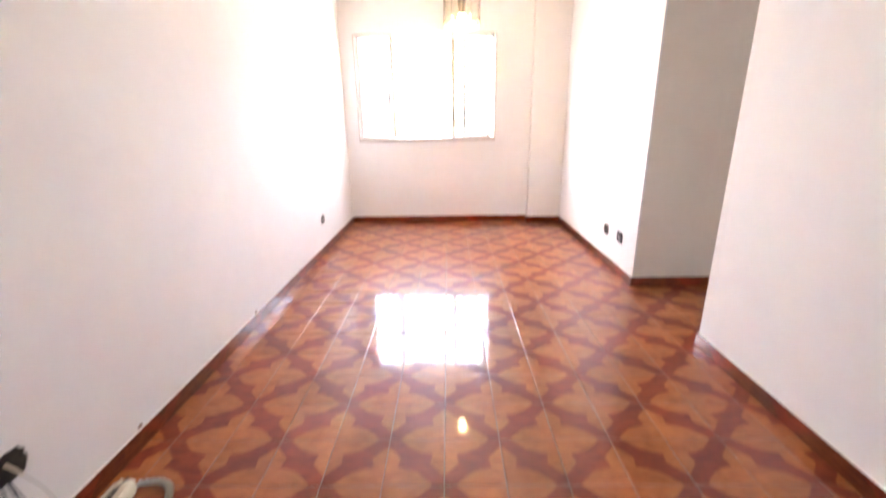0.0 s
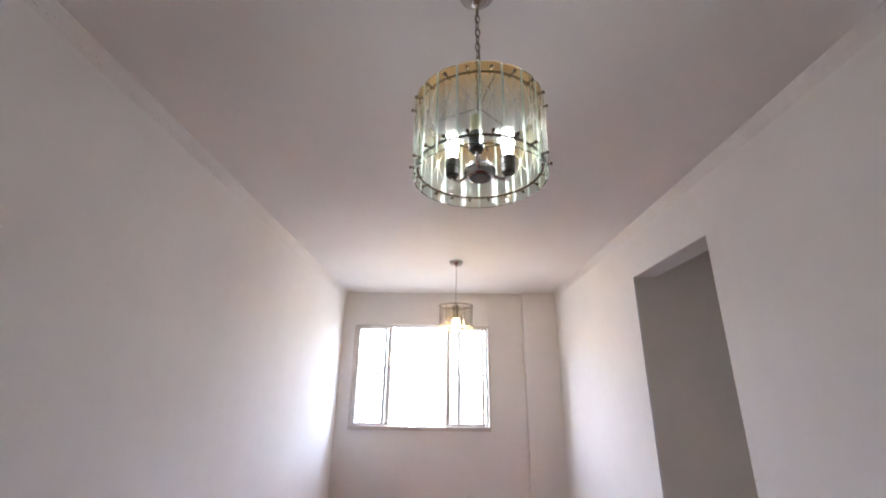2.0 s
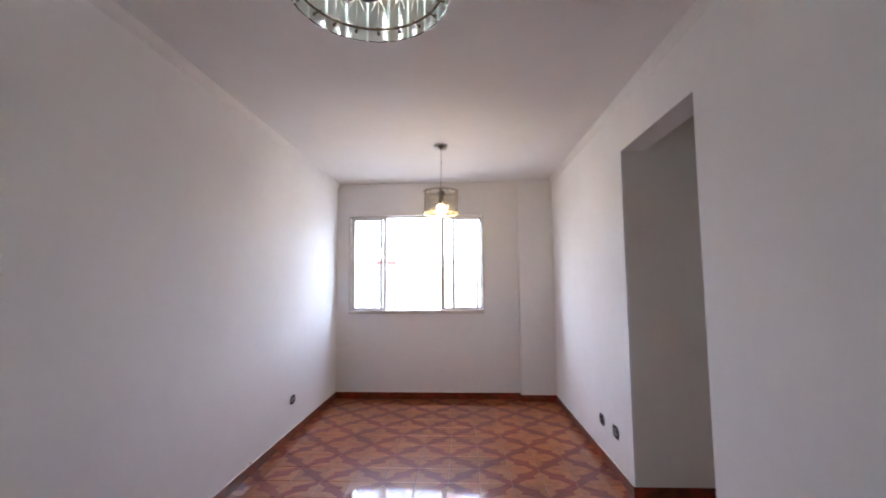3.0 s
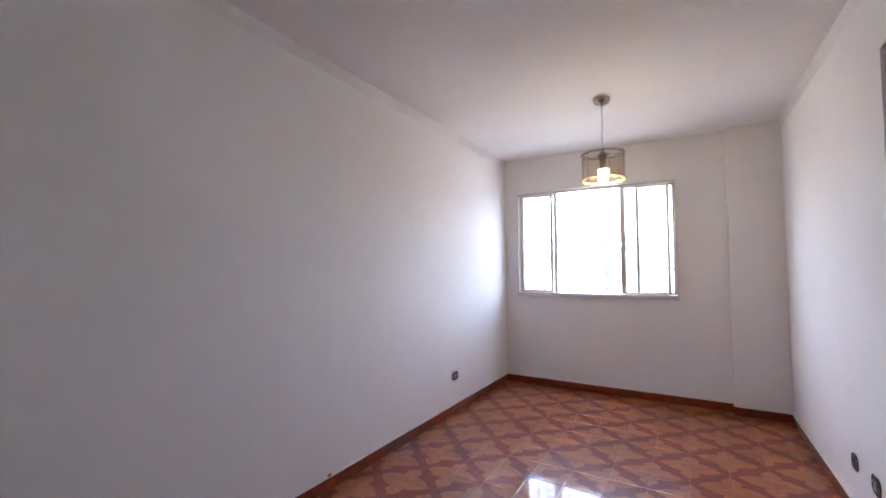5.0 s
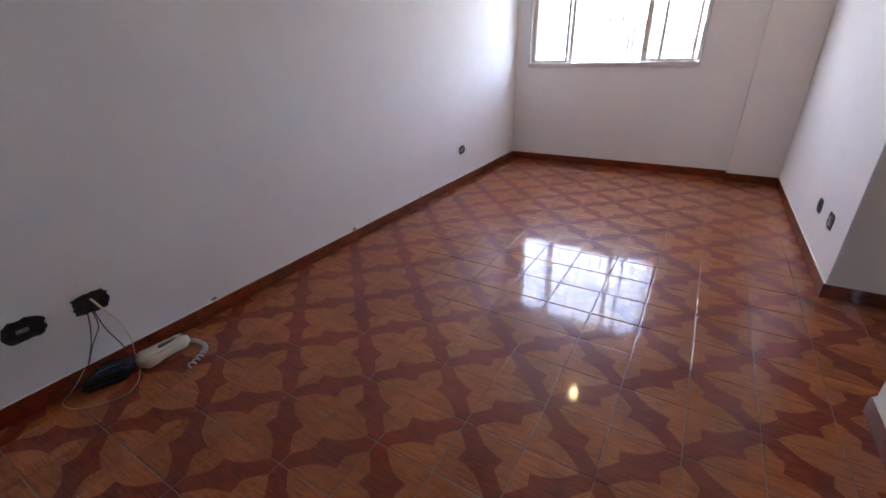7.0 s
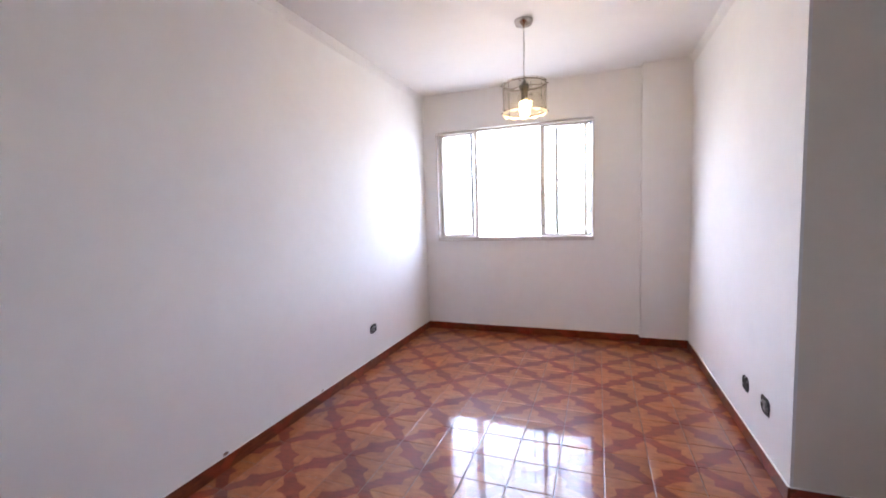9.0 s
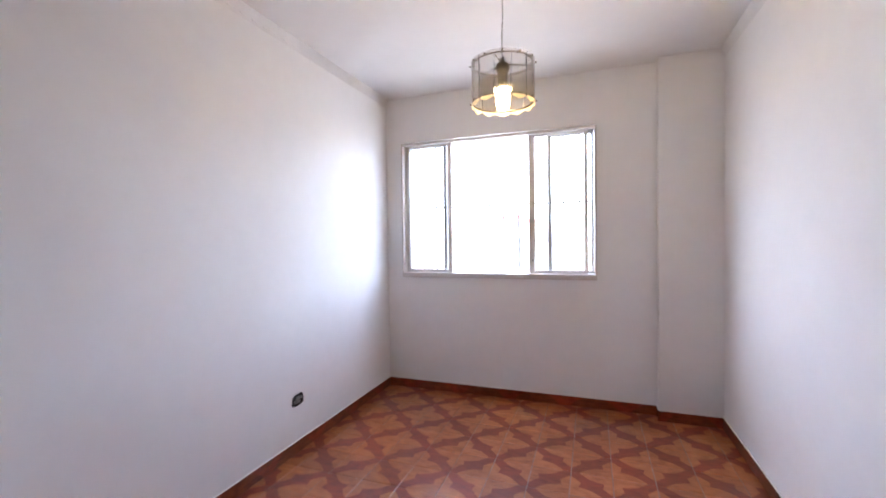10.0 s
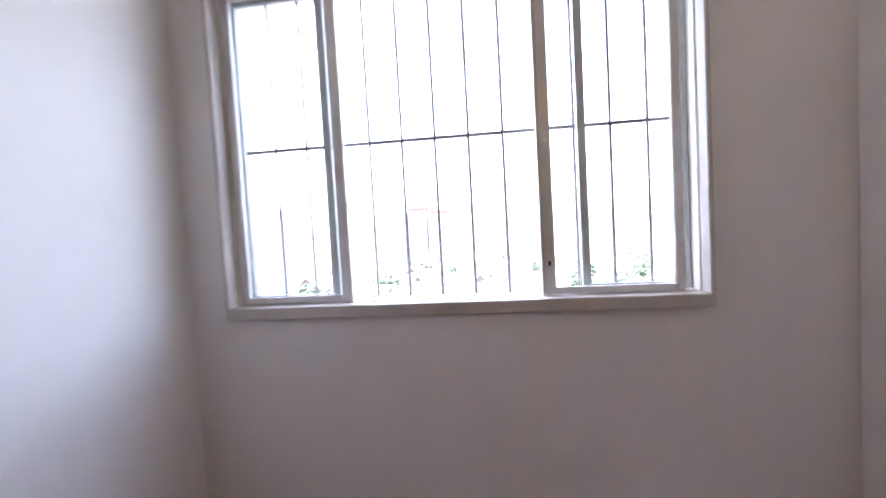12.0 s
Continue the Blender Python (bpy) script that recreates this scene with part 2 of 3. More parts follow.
structure("ceiling", box_bm((XL - 0.2, YB - 0.2, H), (HALL_X + 0.2, YF + 0.2, H + 0.15)), CEILING, "plain white painted flat ceiling", "ceiling")
structure("wall_left", box_bm((XL - 0.15, YB - 0.15, LOW), (XL, YF + 0.2, H)), WALL, "long bare white painted plaster wall", "wall")
structure("wall_back", box_bm((XL, YB - 0.15, LOW), (HALL_X, YB, H)), WALL, "plain white painted wall closing the room", "wall")
structure("wall_right_near", box_bm((XR, YB, LOW), (XR + THICK, OPEN_Y0, H)), WALL, "white painted wall beside the hall opening", "wall")
structure("wall_right_far", box_bm((XR, OPEN_Y1, LOW), (XR + 0.012, YF, H)), WALL, "white painted wall between opening and window", "wall")
structure("lintel", box_bm((XR, OPEN_Y0, OPEN_H), (XR + THICK, OPEN_Y1, H)), WALL, "white painted lintel above the hall opening", "lintel")
hall = bmesh.new()
# The gap between these boxes is an unseen opening, added to brighten the hall
for a, b in (((YB - 0.15, LOW), (-1.35, H)), ((-0.7, LOW), (YF, H)), ((-1.35, LOW), (-0.7, 0.95)), ((-1.35, 2.15), (-0.7, H))):
    add_box(hall, (HALL_X, a[0], a[1]), (HALL_X + 0.15, b[0], b[1]))
# Wall paint warmed in colour to offset the cool daylight in the hall
HALL_WARMED = varied("wall_paint_warmed", (0.78, 0.735, 0.66), (0.83, 0.785, 0.71), 1.3, 0.88, bump=0.12, bump_scale=160)
structure("wall_hall_end", box_bm((XR + 0.012, OPEN_Y1, LOW), (HALL_X, YF, H)), HALL_WARMED, "white painted end wall of the hall, tinted warm against cool daylight", "wall")
structure("wall_hall", hall, HALL_WARMED, "white hall wall, tinted warm, with an unseen opening added for daylight", "wall")
win = bmesh.new()
add_box(win, (XL, YF, LOW), (WX0, YF + 0.2, H))
add_box(win, (WX1, YF, LOW), (HALL_X, YF + 0.2, H))
add_box(win, (WX0, YF, LOW), (WX1, YF + 0.2, WZ0))
add_box(win, (WX0, YF, WZ1), (WX1, YF + 0.2, H))
structure("wall_window", win, WALL, "white painted wall with the window opening", "wall")
structure("pier", box_bm((PIER_X, PIER_Y, LOW), (XR, YF, H), 0.004), WALL, "shallow white painted pier in the corner", "pier")


def cornice(name, x, side):
    """A narrow moulded cornice with a beaded row along its lower edge."""
    bm = bmesh.new()
    prof = [(0, -0.064), (0.008, -0.040), (0.014, -0.026), (0.021, -0.011), (0.025, -0.006), (0.025, 0.0), (0, 0)]
    ends = [[bm.verts.new((x + side * px, y, H + pz)) for px, pz in prof] for y in (YB, PIER_Y if side < 0 else YF)]
    for k in range(len(prof)):
        j = (k + 1) % len(prof)
        bm.faces.new((ends[0][k], ends[0][j], ends[1][j], ends[1][k]))
    dots = random.Random(11)
    y = 0.1
    while y < 4.7:
        for dy, dz, s in ((0, -0.044, 0.0085), (0.020, -0.049, 0.006), (0.037, -0.043, 0.0065), (0.055, -0.034, 0.005)):
            if dots.random() < 0.8:
                m = Matrix.Translation((x + side * (0.006 if dz < -0.040 else 0.010), y + dy, H + dz)) @ Matrix.Diagonal((0.5, 1.2, 0.8, 1))
                bmesh.ops.create_icosphere(bm, subdivisions=1, radius=s * dots.uniform(0.7, 1.15), matrix=m)
        y += 0.078
    return structure(name, bm, PLASTER, "narrow white plaster cornice with beaded ornament", "cornice")


cornice("cornice_left", XL, 1)
cornice("cornice_right", XR, -1)


# ---- window ----
window = thing("window_1", Matrix.Identity(4), "grey enamelled sliding window, two leaves pushed open", "window", kind="structure")
T0, TX0, TX1 = YF - 0.026, -0.851, 0.706
for nm, a, b in (("sill_trim", (TX0, T0, 0.950), (TX1, YF + 0.03, WZ0 + 0.004)), ("head_trim", (TX0, T0, 2.056), (TX1, YF + 0.012, 2.076)),
                 ("jamb_trim", (TX0, T0, WZ0 + 0.004), (WX0 + 0.002, YF + 0.03, 2.056)), ("jamb_trim", (WX1 - 0.002, T0, WZ0 + 0.004), (TX1, YF + 0.03, 2.056))):
    part(nm, box_bm(a, b, 0.003), FRAME, window)
for nm, a, b in (("jamb_liner", (WX0 - 0.004, YF + 0.032, WZ0), (WX0 + 0.006, 5.10, WZ1)), ("jamb_liner", (WX1 - 0.006, YF + 0.032, WZ0), (WX1 + 0.004, 5.10, WZ1)),
                 ("head_track", (WX0 + 0.007, YF + 0.032, WZ1 - 0.006), (WX1 - 0.007, 5.10, WZ1 + 0.004)), ("sill_track", (WX0 + 0.007, YF + 0.032, WZ0 - 0.004), (WX1 - 0.007, 5.10, WZ0 + 0.006))):
    part(nm, box_bm(a, b, 0.002), CREAM if nm == "jamb_liner" else FRAME, window)


def sash(name, x0, x1, y, left, right, rail=0.022, top=0.036, mat=SASH, label=""):
    """A framed leaf with a pane; left and right are its stiles' widths."""
    z0, z1, d = WZ0 + 0.008, WZ1 - 0.008, 0.011
    leaf = part(name, box_bm((x0, y - d, z0), (x0 + left, y + d, z1), 0.002), mat, window, label)
    part("stile", box_bm((x1 - right, y - d, z0), (x1, y + d, z1), 0.002), mat, leaf)
    part("rail", box_bm((x0 + left, y - d + 0.002, z0), (x1 - right, y + d - 0.002, z0 + rail), 0.002), mat, leaf)
    part("rail", box_bm((x0 + left, y - d + 0.002, z1 - top), (x1 - right, y + d - 0.002, z1), 0.002), mat, leaf)
    pane = part("pane", box_bm((x0 + left, y - 0.002, z0 + rail), (x1 - right, y + 0.002, z1 - top)), PANE, leaf)
    pane.visible_shadow = False
    return leaf


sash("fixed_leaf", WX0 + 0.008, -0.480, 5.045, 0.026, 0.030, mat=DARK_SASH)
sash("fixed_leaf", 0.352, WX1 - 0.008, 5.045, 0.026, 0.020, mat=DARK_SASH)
sash("sliding_leaf", WX0 + 0.010, -0.422, 5.000, 0.030, 0.036)
leaf = sash("sliding_leaf", 0.214, 0.646, 4.992, 0.044, 0.026)
part("pull_strip", box_bm((0.214, 4.968, WZ0 + 0.02), (0.224, 4.981, WZ1 - 0.03), 0.002), FRAME, leaf)
latch = box_bm((0.228, 4.962, 1.435), (0.250, 4.981, 1.51), 0.004)
add_box(latch, (0.234, 4.944, 1.472), (0.243, 4.964, 1.506), 0.003)
part("latch", latch, SASH, leaf, "small grey window latch")
part("keyhole", box_bm((0.236, 4.977, 1.085), (0.244, 4.9815, 1.10), 0.001), BLACK_BOX, leaf)
part("pull_tab", box_bm((-0.4215, 4.985, 1.31), (-0.416, 5.005, 1.335), 0.001), CHROME, window)

grille = thing("window_grille", Matrix.Identity(4), "thin grey steel safety bars outside the window", "window grille")
BAR = lathe(bmesh.new(), [(0, 0), (0.0056, 0), (0.0056, WZ1 - WZ0 + 0.02), (0, WZ1 - WZ0 + 0.02)], 8)
bar_mesh = smooth(mesh_of("bar", BAR, STEEL))
for k in range(-4, 10):
    xb = -0.356 + 0.1175 * k
    if WX0 < xb < WX1:
        shared("bar", bar_mesh, grille, pose(xb, 5.082, WZ0 - 0.01))
part("crossbar", box_bm((WX0 - 0.02, 5.078, 1.5335), (WX1 + 0.02, 5.087, 1.5465), 0.002), STEEL, grille)


# ---- lamps ----
def ring_bm(radius, z, r, n=48):
    return sweep(bmesh.new(), [(radius * math.cos(2 * math.pi * k / n), radius * math.sin(2 * math.pi * k / n), z) for k in range(n)], r, 6, True)


def strip_mesh(name, radius, width, z0, z1, mat, thick=0.004, scallop=0.0, edge_mat=None):
    """One bevelled glass strip, standing upright at the given radius; its lower edge may be wavy."""
    bm = bmesh.new()
    n = 6
    cols = []
    for k in range(n + 1):
        s = (0, 0.03, 0.27, 0.5, 0.73, 0.97, 1)[k]
        y = (s - 0.5) * width
        edge = 0.0012 if k in (0, n) else thick / 2
        low = z0 + scallop * (0.5 + 0.5 * math.cos(2 * math.pi * s))
        bow = radius + 0.004 * (1 - (2 * s - 1) ** 2)
        cols.append([bm.verts.new((bow + dx, y, z)) for dx, z in ((-edge, low), (edge, low), (edge, z1), (-edge, z1))])
    for i, (a, b) in enumerate(zip(cols, cols[1:])):
        for k in range(4):
            bm.faces.new((a[k], a[(k + 1) % 4], b[(k + 1) % 4], b[k])).material_index = 1 if i in (0, n - 1) else 0
    bm.faces.new(cols[0][::-1]).material_index = 1
    bm.faces.new(cols[-1]).material_index = 1
    return mesh_of(name, bm, mat, edge_mat or mat)


def star_mesh(radius, z, size):
    """Eight thin engraved rays with a bright middle, standing on a strip's outer face."""
    bm = bmesh.new()
    rim = []
    angles = (0, 64, 90, 116, 180, 244, 270, 296)
    reach = (0.2, 0.86, 1.0, 0.86, 0.2, 0.86, 1.0, 0.86)
    for k in range(8):
        a, b = radians(angles[k]), radians(angles[(k + 1) % 8] + (360 if k == 7 else 0))
        rim.append((reach[k] * size * math.cos(a), reach[k] * size * math.sin(a)))
        inner = 0.0045 if abs(b - a) < 0.6 else 0.003
        rim.append((inner * math.cos((a + b) / 2), inner * math.sin((a + b) / 2)))
    front = [bm.verts.new((radius + 0.0072, y, z + h)) for y, h in rim]
    back = [bm.verts.new((radius + 0.0062, y, z + h)) for y, h in rim]
    mid = bm.verts.new((radius + 0.0078, 0, z))
    for k in range(16):
        j = (k + 1) % 16
        bm.faces.new((front[k], front[j], mid))
        bm.faces.new((front[k], back[k], back[j], front[j]))
    bm.faces.new(back[::-1])
    return mesh_of("etched_star", bm, ETCH)


def screw_mesh(radius, z):
    bm = bmesh.new()
    m = pose(radius, 0, z, 0, 90, 0)
    lathe(bm, [(0, -0.012), (0.0022, -0.012), (0.0022, 0.010), (0.0042, 0.010), (0.0042, 0.015), (0, 0.016)], 8)
    bmesh.ops.transform(bm, matrix=m, verts=bm.verts)
    return mesh_of("screw", bm, BRONZE)


def chain_links(parent, z0, z1, mat):
    n = round((z1 - z0) / 0.024)
    bm = bmesh.new()
    pts = [(0.0065 * math.cos(a), 0.0, 0.0155 * math.sin(a)) for a in [2 * math.pi * k / 12 for k in range(12)]]
    sweep(bm, pts, 0.0017, 6, True)
    me = smooth(mesh_of("chain_link", bm, mat))
    for k in range(n):
        shared("chain_link", me, parent, pose(0, 0, z0 + (k + 0.5) * (z1 - z0) / n, 0, 0, 20 + 90 * (k % 2)))


def bulb_bm(z0, z1, r):
    h = z1 - z0
    return lathe(bmesh.new(), [(0, 0), (r * 0.55, 0), (r * 0.8, h * 0.10), (r, h * 0.35), (r, h * 0.7), (r * 0.75, h * 0.92), (0, h)], 20, (0, 0, z0))


def drum_lamp():
    """The large pendant near the entrance: twenty etched glass strips on two rings round three sockets."""
    lamp = thing("chandelier", pose(0.277, 0.956, 0.015), "round pendant of etched glass strips, amber towards the top, hanging on a chain, lit", "chandelier")
    part("canopy", lathe(bmesh.new(), [(0, H), (0.055, H), (0.056, H - 0.008), (0.050, H - 0.022), (0.030, H - 0.040), (0.010, H - 0.050), (0, H - 0.050)], 32), CHROME, lamp, "domed chrome ceiling canopy", True)
    chain_links(lamp, 2.10, H - 0.048, BRONZE)
    part("cable", sweep(bmesh.new(), curve_points([(0.003, 0, H - 0.05), (-0.004, 0.004, 2.32), (0.005, 0, 2.22), (0, 0, 2.09)]), 0.0016, 6), BRONZE, lamp)
    part("rod", lathe(bmesh.new(), [(0, 1.86), (0.004, 1.86), (0.004, 2.10), (0, 2.10)], 10), CHROME, lamp)
    r, z_low, z_high = 0.157, 1.880, 2.042
    for z in (z_low, z_high):
        ring = part("ring", ring_bm(r - 0.005, z, 0.003), BRONZE, lamp, "", True)
        me = screw_mesh(r, z)
        for k in range(20):
            shared("screw", me, ring, pose(0, 0, 0, 0, 0, 18 * k + 5))
        if z == z_high:
            for k in range(3):
                part("spoke", sweep(bmesh.new(), [(0, 0, z + 0.02), ((r - 0.006) * math.cos(2.094 * k + 0.7), (r - 0.006) * math.sin(2.094 * k + 0.7), z)], 0.0014, 6), CHROME, ring)
    glass = strip_mesh("glass_strip", r, 0.0482, 1.854, 2.064, STRIP_GLASS, edge_mat=EDGE_GLASS)
    star = star_mesh(r, 1.968, 0.066)
    for k in range(20):
        strip = shared("glass_strip", glass, lamp, pose(0, 0, 0, 0, 0, 18 * k + 5))
        strip.visible_shadow = False
        shared("etched_star", star, strip, Matrix.Identity(4))
    hub = part("hub", lathe(bmesh.new(), [(0, 1.86), (0.030, 1.86), (0.034, 1.864), (0.034, 1.871), (0.037, 1.873), (0.037, 1.882), (0.034, 1.884), (0.030, 1.894), (0.012, 1.902), (0, 1.902)], 28), CHROME, lamp, "chrome hub holding the lamp arms", True)
    part("cap", lathe(bmesh.new(), [(0, 1.857), (0.024, 1.857), (0.026, 1.859), (0, 1.859)], 24), BAKELITE, hub)
    knurl = mesh_of("knurl", box_bm((0.0365, -0.0012, 1.873), (0.0385, 0.0012, 1.881), 0.0005), CHROME)
    for k in range(30):
        shared("knurl", knurl, hub, pose(0, 0, 0, 0, 0, 12 * k))
    for turn, on in ((-100, False), (18, True), (148, True)):
        c, s = math.cos(radians(turn)), math.sin(radians(turn))
        part("arm", sweep(bmesh.new(), curve_points([(0.03 * c, 0.03 * s, 1.876), (0.055 * c, 0.055 * s, 1.868), (0.070 * c, 0.070 * s, 1.873), (0.078 * c, 0.078 * s, 1.888)]), 0.004, 8), CHROME, lamp, "", True)
        holder = part("socket", lathe(bmesh.new(), [(0, 1.884), (0.012, 1.884), (0.017, 1.890), (0.0175, 1.906), (0.0165, 1.908), (0.0185, 1.911), (0.0185, 1.932), (0.016, 1.934), (0, 1.934)], 16, (0.078 * c, 0.078 * s, 0)), BAKELITE, lamp)
        bulb = part("bulb", bulb_bm(1.935, 2.018 if on else 1.985, 0.0160 if on else 0.013), BULB_ON if on else BULB_OFF, holder, "glowing white bulb" if on else "unlit yellowed bulb", True)
        bulb.location = (0.078 * c, 0.078 * s, 0)
    return lamp


def small_lamp():
    """The smaller pendant near the window: smoked glass strips with wavy lower ends round one bulb."""
    lamp = thing("pendant_lamp", pose(0.288, 3.633, 0), "smoked glass drum pendant with one warm lit bulb", "pendant lamp")
    part("canopy", lathe(bmesh.new(), [(0, H), (0.060, H), (0.060, H - 0.010), (0.050, H - 0.028), (0.012, H - 0.036), (0.008, H - 0.050), (0, H - 0.050)], 32), CHROME, lamp, "flat grey ceiling canopy", True)
    part("cable", sweep(bmesh.new(), curve_points([(0, 0, H - 0.045), (0.002, 0.001, 2.3), (-0.002, 0, 2.2), (0, 0, 2.095)]), 0.0034, 8), CORD_GREY, lamp)
    part("holder", lathe(bmesh.new(), [(0, 2.098), (0.008, 2.098), (0.012, 2.080), (0.030, 2.066), (0.033, 2.045), (0.026, 2.030), (0.022, 2.026), (0.022, 1.972), (0.018, 1.960), (0, 1.960)], 24), BAKELITE, lamp, "dark bulb holder", True)
    r = 0.138
    for z in (1.890, 2.066):
        ring = part("ring", ring_bm(r - 0.003, z, 0.0032), BRONZE, lamp, "", True)
        me = screw_mesh(r, z)
        for k in range(12):
            shared("screw", me, ring, pose(0, 0, 0, 0, 0, 30 * k + 11))
        if z > 2:
            for k in range(3):
                a = radians(120 * k + 25)
                part("spoke", sweep(bmesh.new(), [(0.03 * math.cos(a), 0.03 * math.sin(a), z), ((r - 0.004) * math.cos(a), (r - 0.004) * math.sin(a), z)], 0.0026, 6), BRONZE, ring)
    me = strip_mesh("glass_strip", r, 0.0700, 1.888, 2.078, SMOKE_GLASS)
    tip = strip_mesh("amber_tip", r, 0.066, 1.866, 1.8875, TIP_GLASS, 0.004, 0.013)
    seam = mesh_of("seam", box_bm((r - 0.001, -0.0366, 1.885), (r + 0.003, -0.0354, 2.076)), CHROME)
    for k in range(12):
        strip = shared("glass_strip", me, lamp, pose(0, 0, 0, 0, 0, 30 * k + 11))
        strip.visible_shadow = False
        shared("seam", seam, strip, Matrix.Identity(4))
        shared("amber_tip", tip, strip, Matrix.Identity(4)).visible_shadow = False
    part("bulb", bulb_bm(1.860, 1.962, 0.033), BULB_AMBER, lamp, "glowing warm bulb", True)
    return lamp


drum_lamp()
small_lamp()


# ---- open electric boxes ----
def open_box(x, y, z, facing, w, h, metal, tilt, label):
    """An uncovered wall box: ragged plaster edge, dark tray, what is left of its fitting."""
    ob = thing("outlet_box", pose(x, y, z, tilt, 0, 0), label, "outlet box", "open electric boxes")
    rng = random.Random(int(1000 * (y + z)))
    bm = bmesh.new()
    n = 28
    rim = []
    for k in range(n):
        a = 2 * math.pi * k / n
        c, s = math.cos(a), math.sin(a)
        e = (abs(c) ** 4 + abs(s) ** 4) ** -0.25
        j = 1 + rng.uniform(-0.09, 0.07)
        rim.append((w / 2 * c * e * j, h / 2 * s * e * j))
    outer = [bm.verts.new((facing * 0.0005, y_, z_)) for y_, z_ in rim]
    lip = [bm.verts.new((facing * 0.0035, y_ * 0.95, z_ * 0.95)) for y_, z_ in rim]
    inner = [bm.verts.new((facing * 0.0015, y_ * 0.82, z_ * 0.82)) for y_, z_ in rim]
    for a, b in ((outer, lip), (lip, inner)):
        for k in range(n):
            bm.faces.new((a[k], a[(k + 1) % n], b[(k + 1) % n], b[k]))
    bm.faces.new(inner)
    part("tray", bm, BLACK_BOX, ob)
    if metal:
        for yo, zo, ww, hh in ((0, 0, w * 0.34, h * 0.56), (w * 0.28, h * 0.12, w * 0.12, h * 0.24), (-w * 0.27, -h * 0.1, w * 0.13, h * 0.26)):
            part("fitting", box_bm((min(0, facing * 0.007), yo - ww / 2, zo - hh / 2), (max(0, facing * 0.007), yo + ww / 2, zo + hh / 2), 0.003), BOX_METAL, ob, "bare metal socket fitting")
    return ob


open_box(XL, 3.743, 0.314, 1, 0.105, 0.072, True, 0, "small open wall socket box with bare metal fitting")
box_c = open_box(XR, 3.376, 0.286, -1, 0.100, 0.078, False, 0, "open black wall socket box without its cover")
for yo, zo in ((-0.036, 0.018), (0.034, -0.016), (0.004, 0.030)):
    part("lug", box_bm((-0.007, yo - 0.006, zo - 0.005), (-0.001, yo + 0.006, zo + 0.005), 0.002), BOX_METAL, box_c, "bare metal fixing lug")
open_box(XR, 3.098, 0.290, -1, 0.110, 0.084, True, 0, "open wall socket box with loose metal fitting")
box_a = open_box(XL, 0.862, 0.303, 1, 0.116, 0.080, False, 0, "open black box with loose wires hanging out")
box_b = open_box(XL, 0.668, 0.303, 1, 0.116, 0.080, False, 0, "open black wall box, empty, without cover")
part("fitting", box_bm((0.001, -0.022, -0.008), (0.006, 0.012, 0.006), 0.002), BOX_METAL, box_b, "small grey fitting inside")

# ---- chipped plaster ----
for y, z, w in ((2.27, 0.079, 0.022), (1.29, 0.082, 0.016), (3.05, 0.078, 0.012)):
    rng = random.Random(int(y * 100))
    bm = bmesh.new()
    rim = [(w * math.cos(a) * rng.uniform(0.5, 1.0), 0.55 * w * math.sin(a) * rng.uniform(0.5, 1.0)) for a in [2 * math.pi * k / 9 for k in range(9)]]
    front = [bm.verts.new((0.0016, p, q)) for p, q in rim]
    back = [bm.verts.new((0.0, p * 1.15, q * 1.15)) for p, q in rim]
    bm.faces.new(front)
    bm.faces.new(back[::-1])
    for k in range(9):
        bm.faces.new((front[k], back[k], back[(k + 1) % 9], front[(k + 1) % 9]))
    chip = tagged(new("plaster_chip", mesh_of("plaster_chip", bm, GROUT)), "small brown chip in white wall above skirting", "wall chip", "chips along the skirting")
    chip.location = (XL + 0.0002, y, z)

# ---- telephone handset, wires ----
phone = thing("telephone_handset", pose(-0.900, 0.991, 0.0, 0, 0, -2) @ Matrix.Diagonal((1.22, 1.06, 1.15, 1)), "ivory plastic wall telephone handset lying on the floor", "telephone")
body = bmesh.new()
secs = []
for k in range(13):
    s = k / 12
    w = 0.044 - 0.015 * s
    h = 0.024 + 0.004 * math.cos(2 * math.pi * s)
    end = 0.35 if k in (0, 12) else 0.85 if k in (1, 11) else 1.0
    secs.append([body.verts.new((w * end * math.copysign(abs(math.cos(a)) ** 0.6, math.cos(a)), -0.095 + 0.19 * s,
                                 0.023 + h * 0.92 * end * math.copysign(abs(math.sin(a)) ** 0.7, math.sin(a))))
                 for a in [2 * math.pi * j / 16 for j in range(16)]])
for a, b in zip(secs, secs[1:]):
    for j in range(16):
        body.faces.new((a[j], a[(j + 1) % 16], b[(j + 1) % 16], b[j]))
body.faces.new(secs[0][::-1])
body.faces.new(secs[-1])
part("handset_body", body, IVORY, phone, "", True)
part("grip_slot", box_bm((-0.004, -0.015, 0.034), (0.004, 0.088, 0.0465), 0.002), BAKELITE, phone, "dark recessed slot")
for k in range(6):
    part("slot_rib", box_bm((-0.0105, -0.008 + 0.011 * k, 0.036), (-0.0035, -0.003 + 0.011 * k, 0.0472), 0.001), BAKELITE, phone)
for side in (-1, 1):
    part("edge_ridge", sweep(bmesh.new(), curve_points([(side * 0.026, -0.070, 0.040), (side * 0.024, -0.02, 0.0415), (side * 0.019, 0.04, 0.041), (side * 0.014, 0.082, 0.041)]), 0.0035, 8), IVORY, phone, "", True)
coil = []
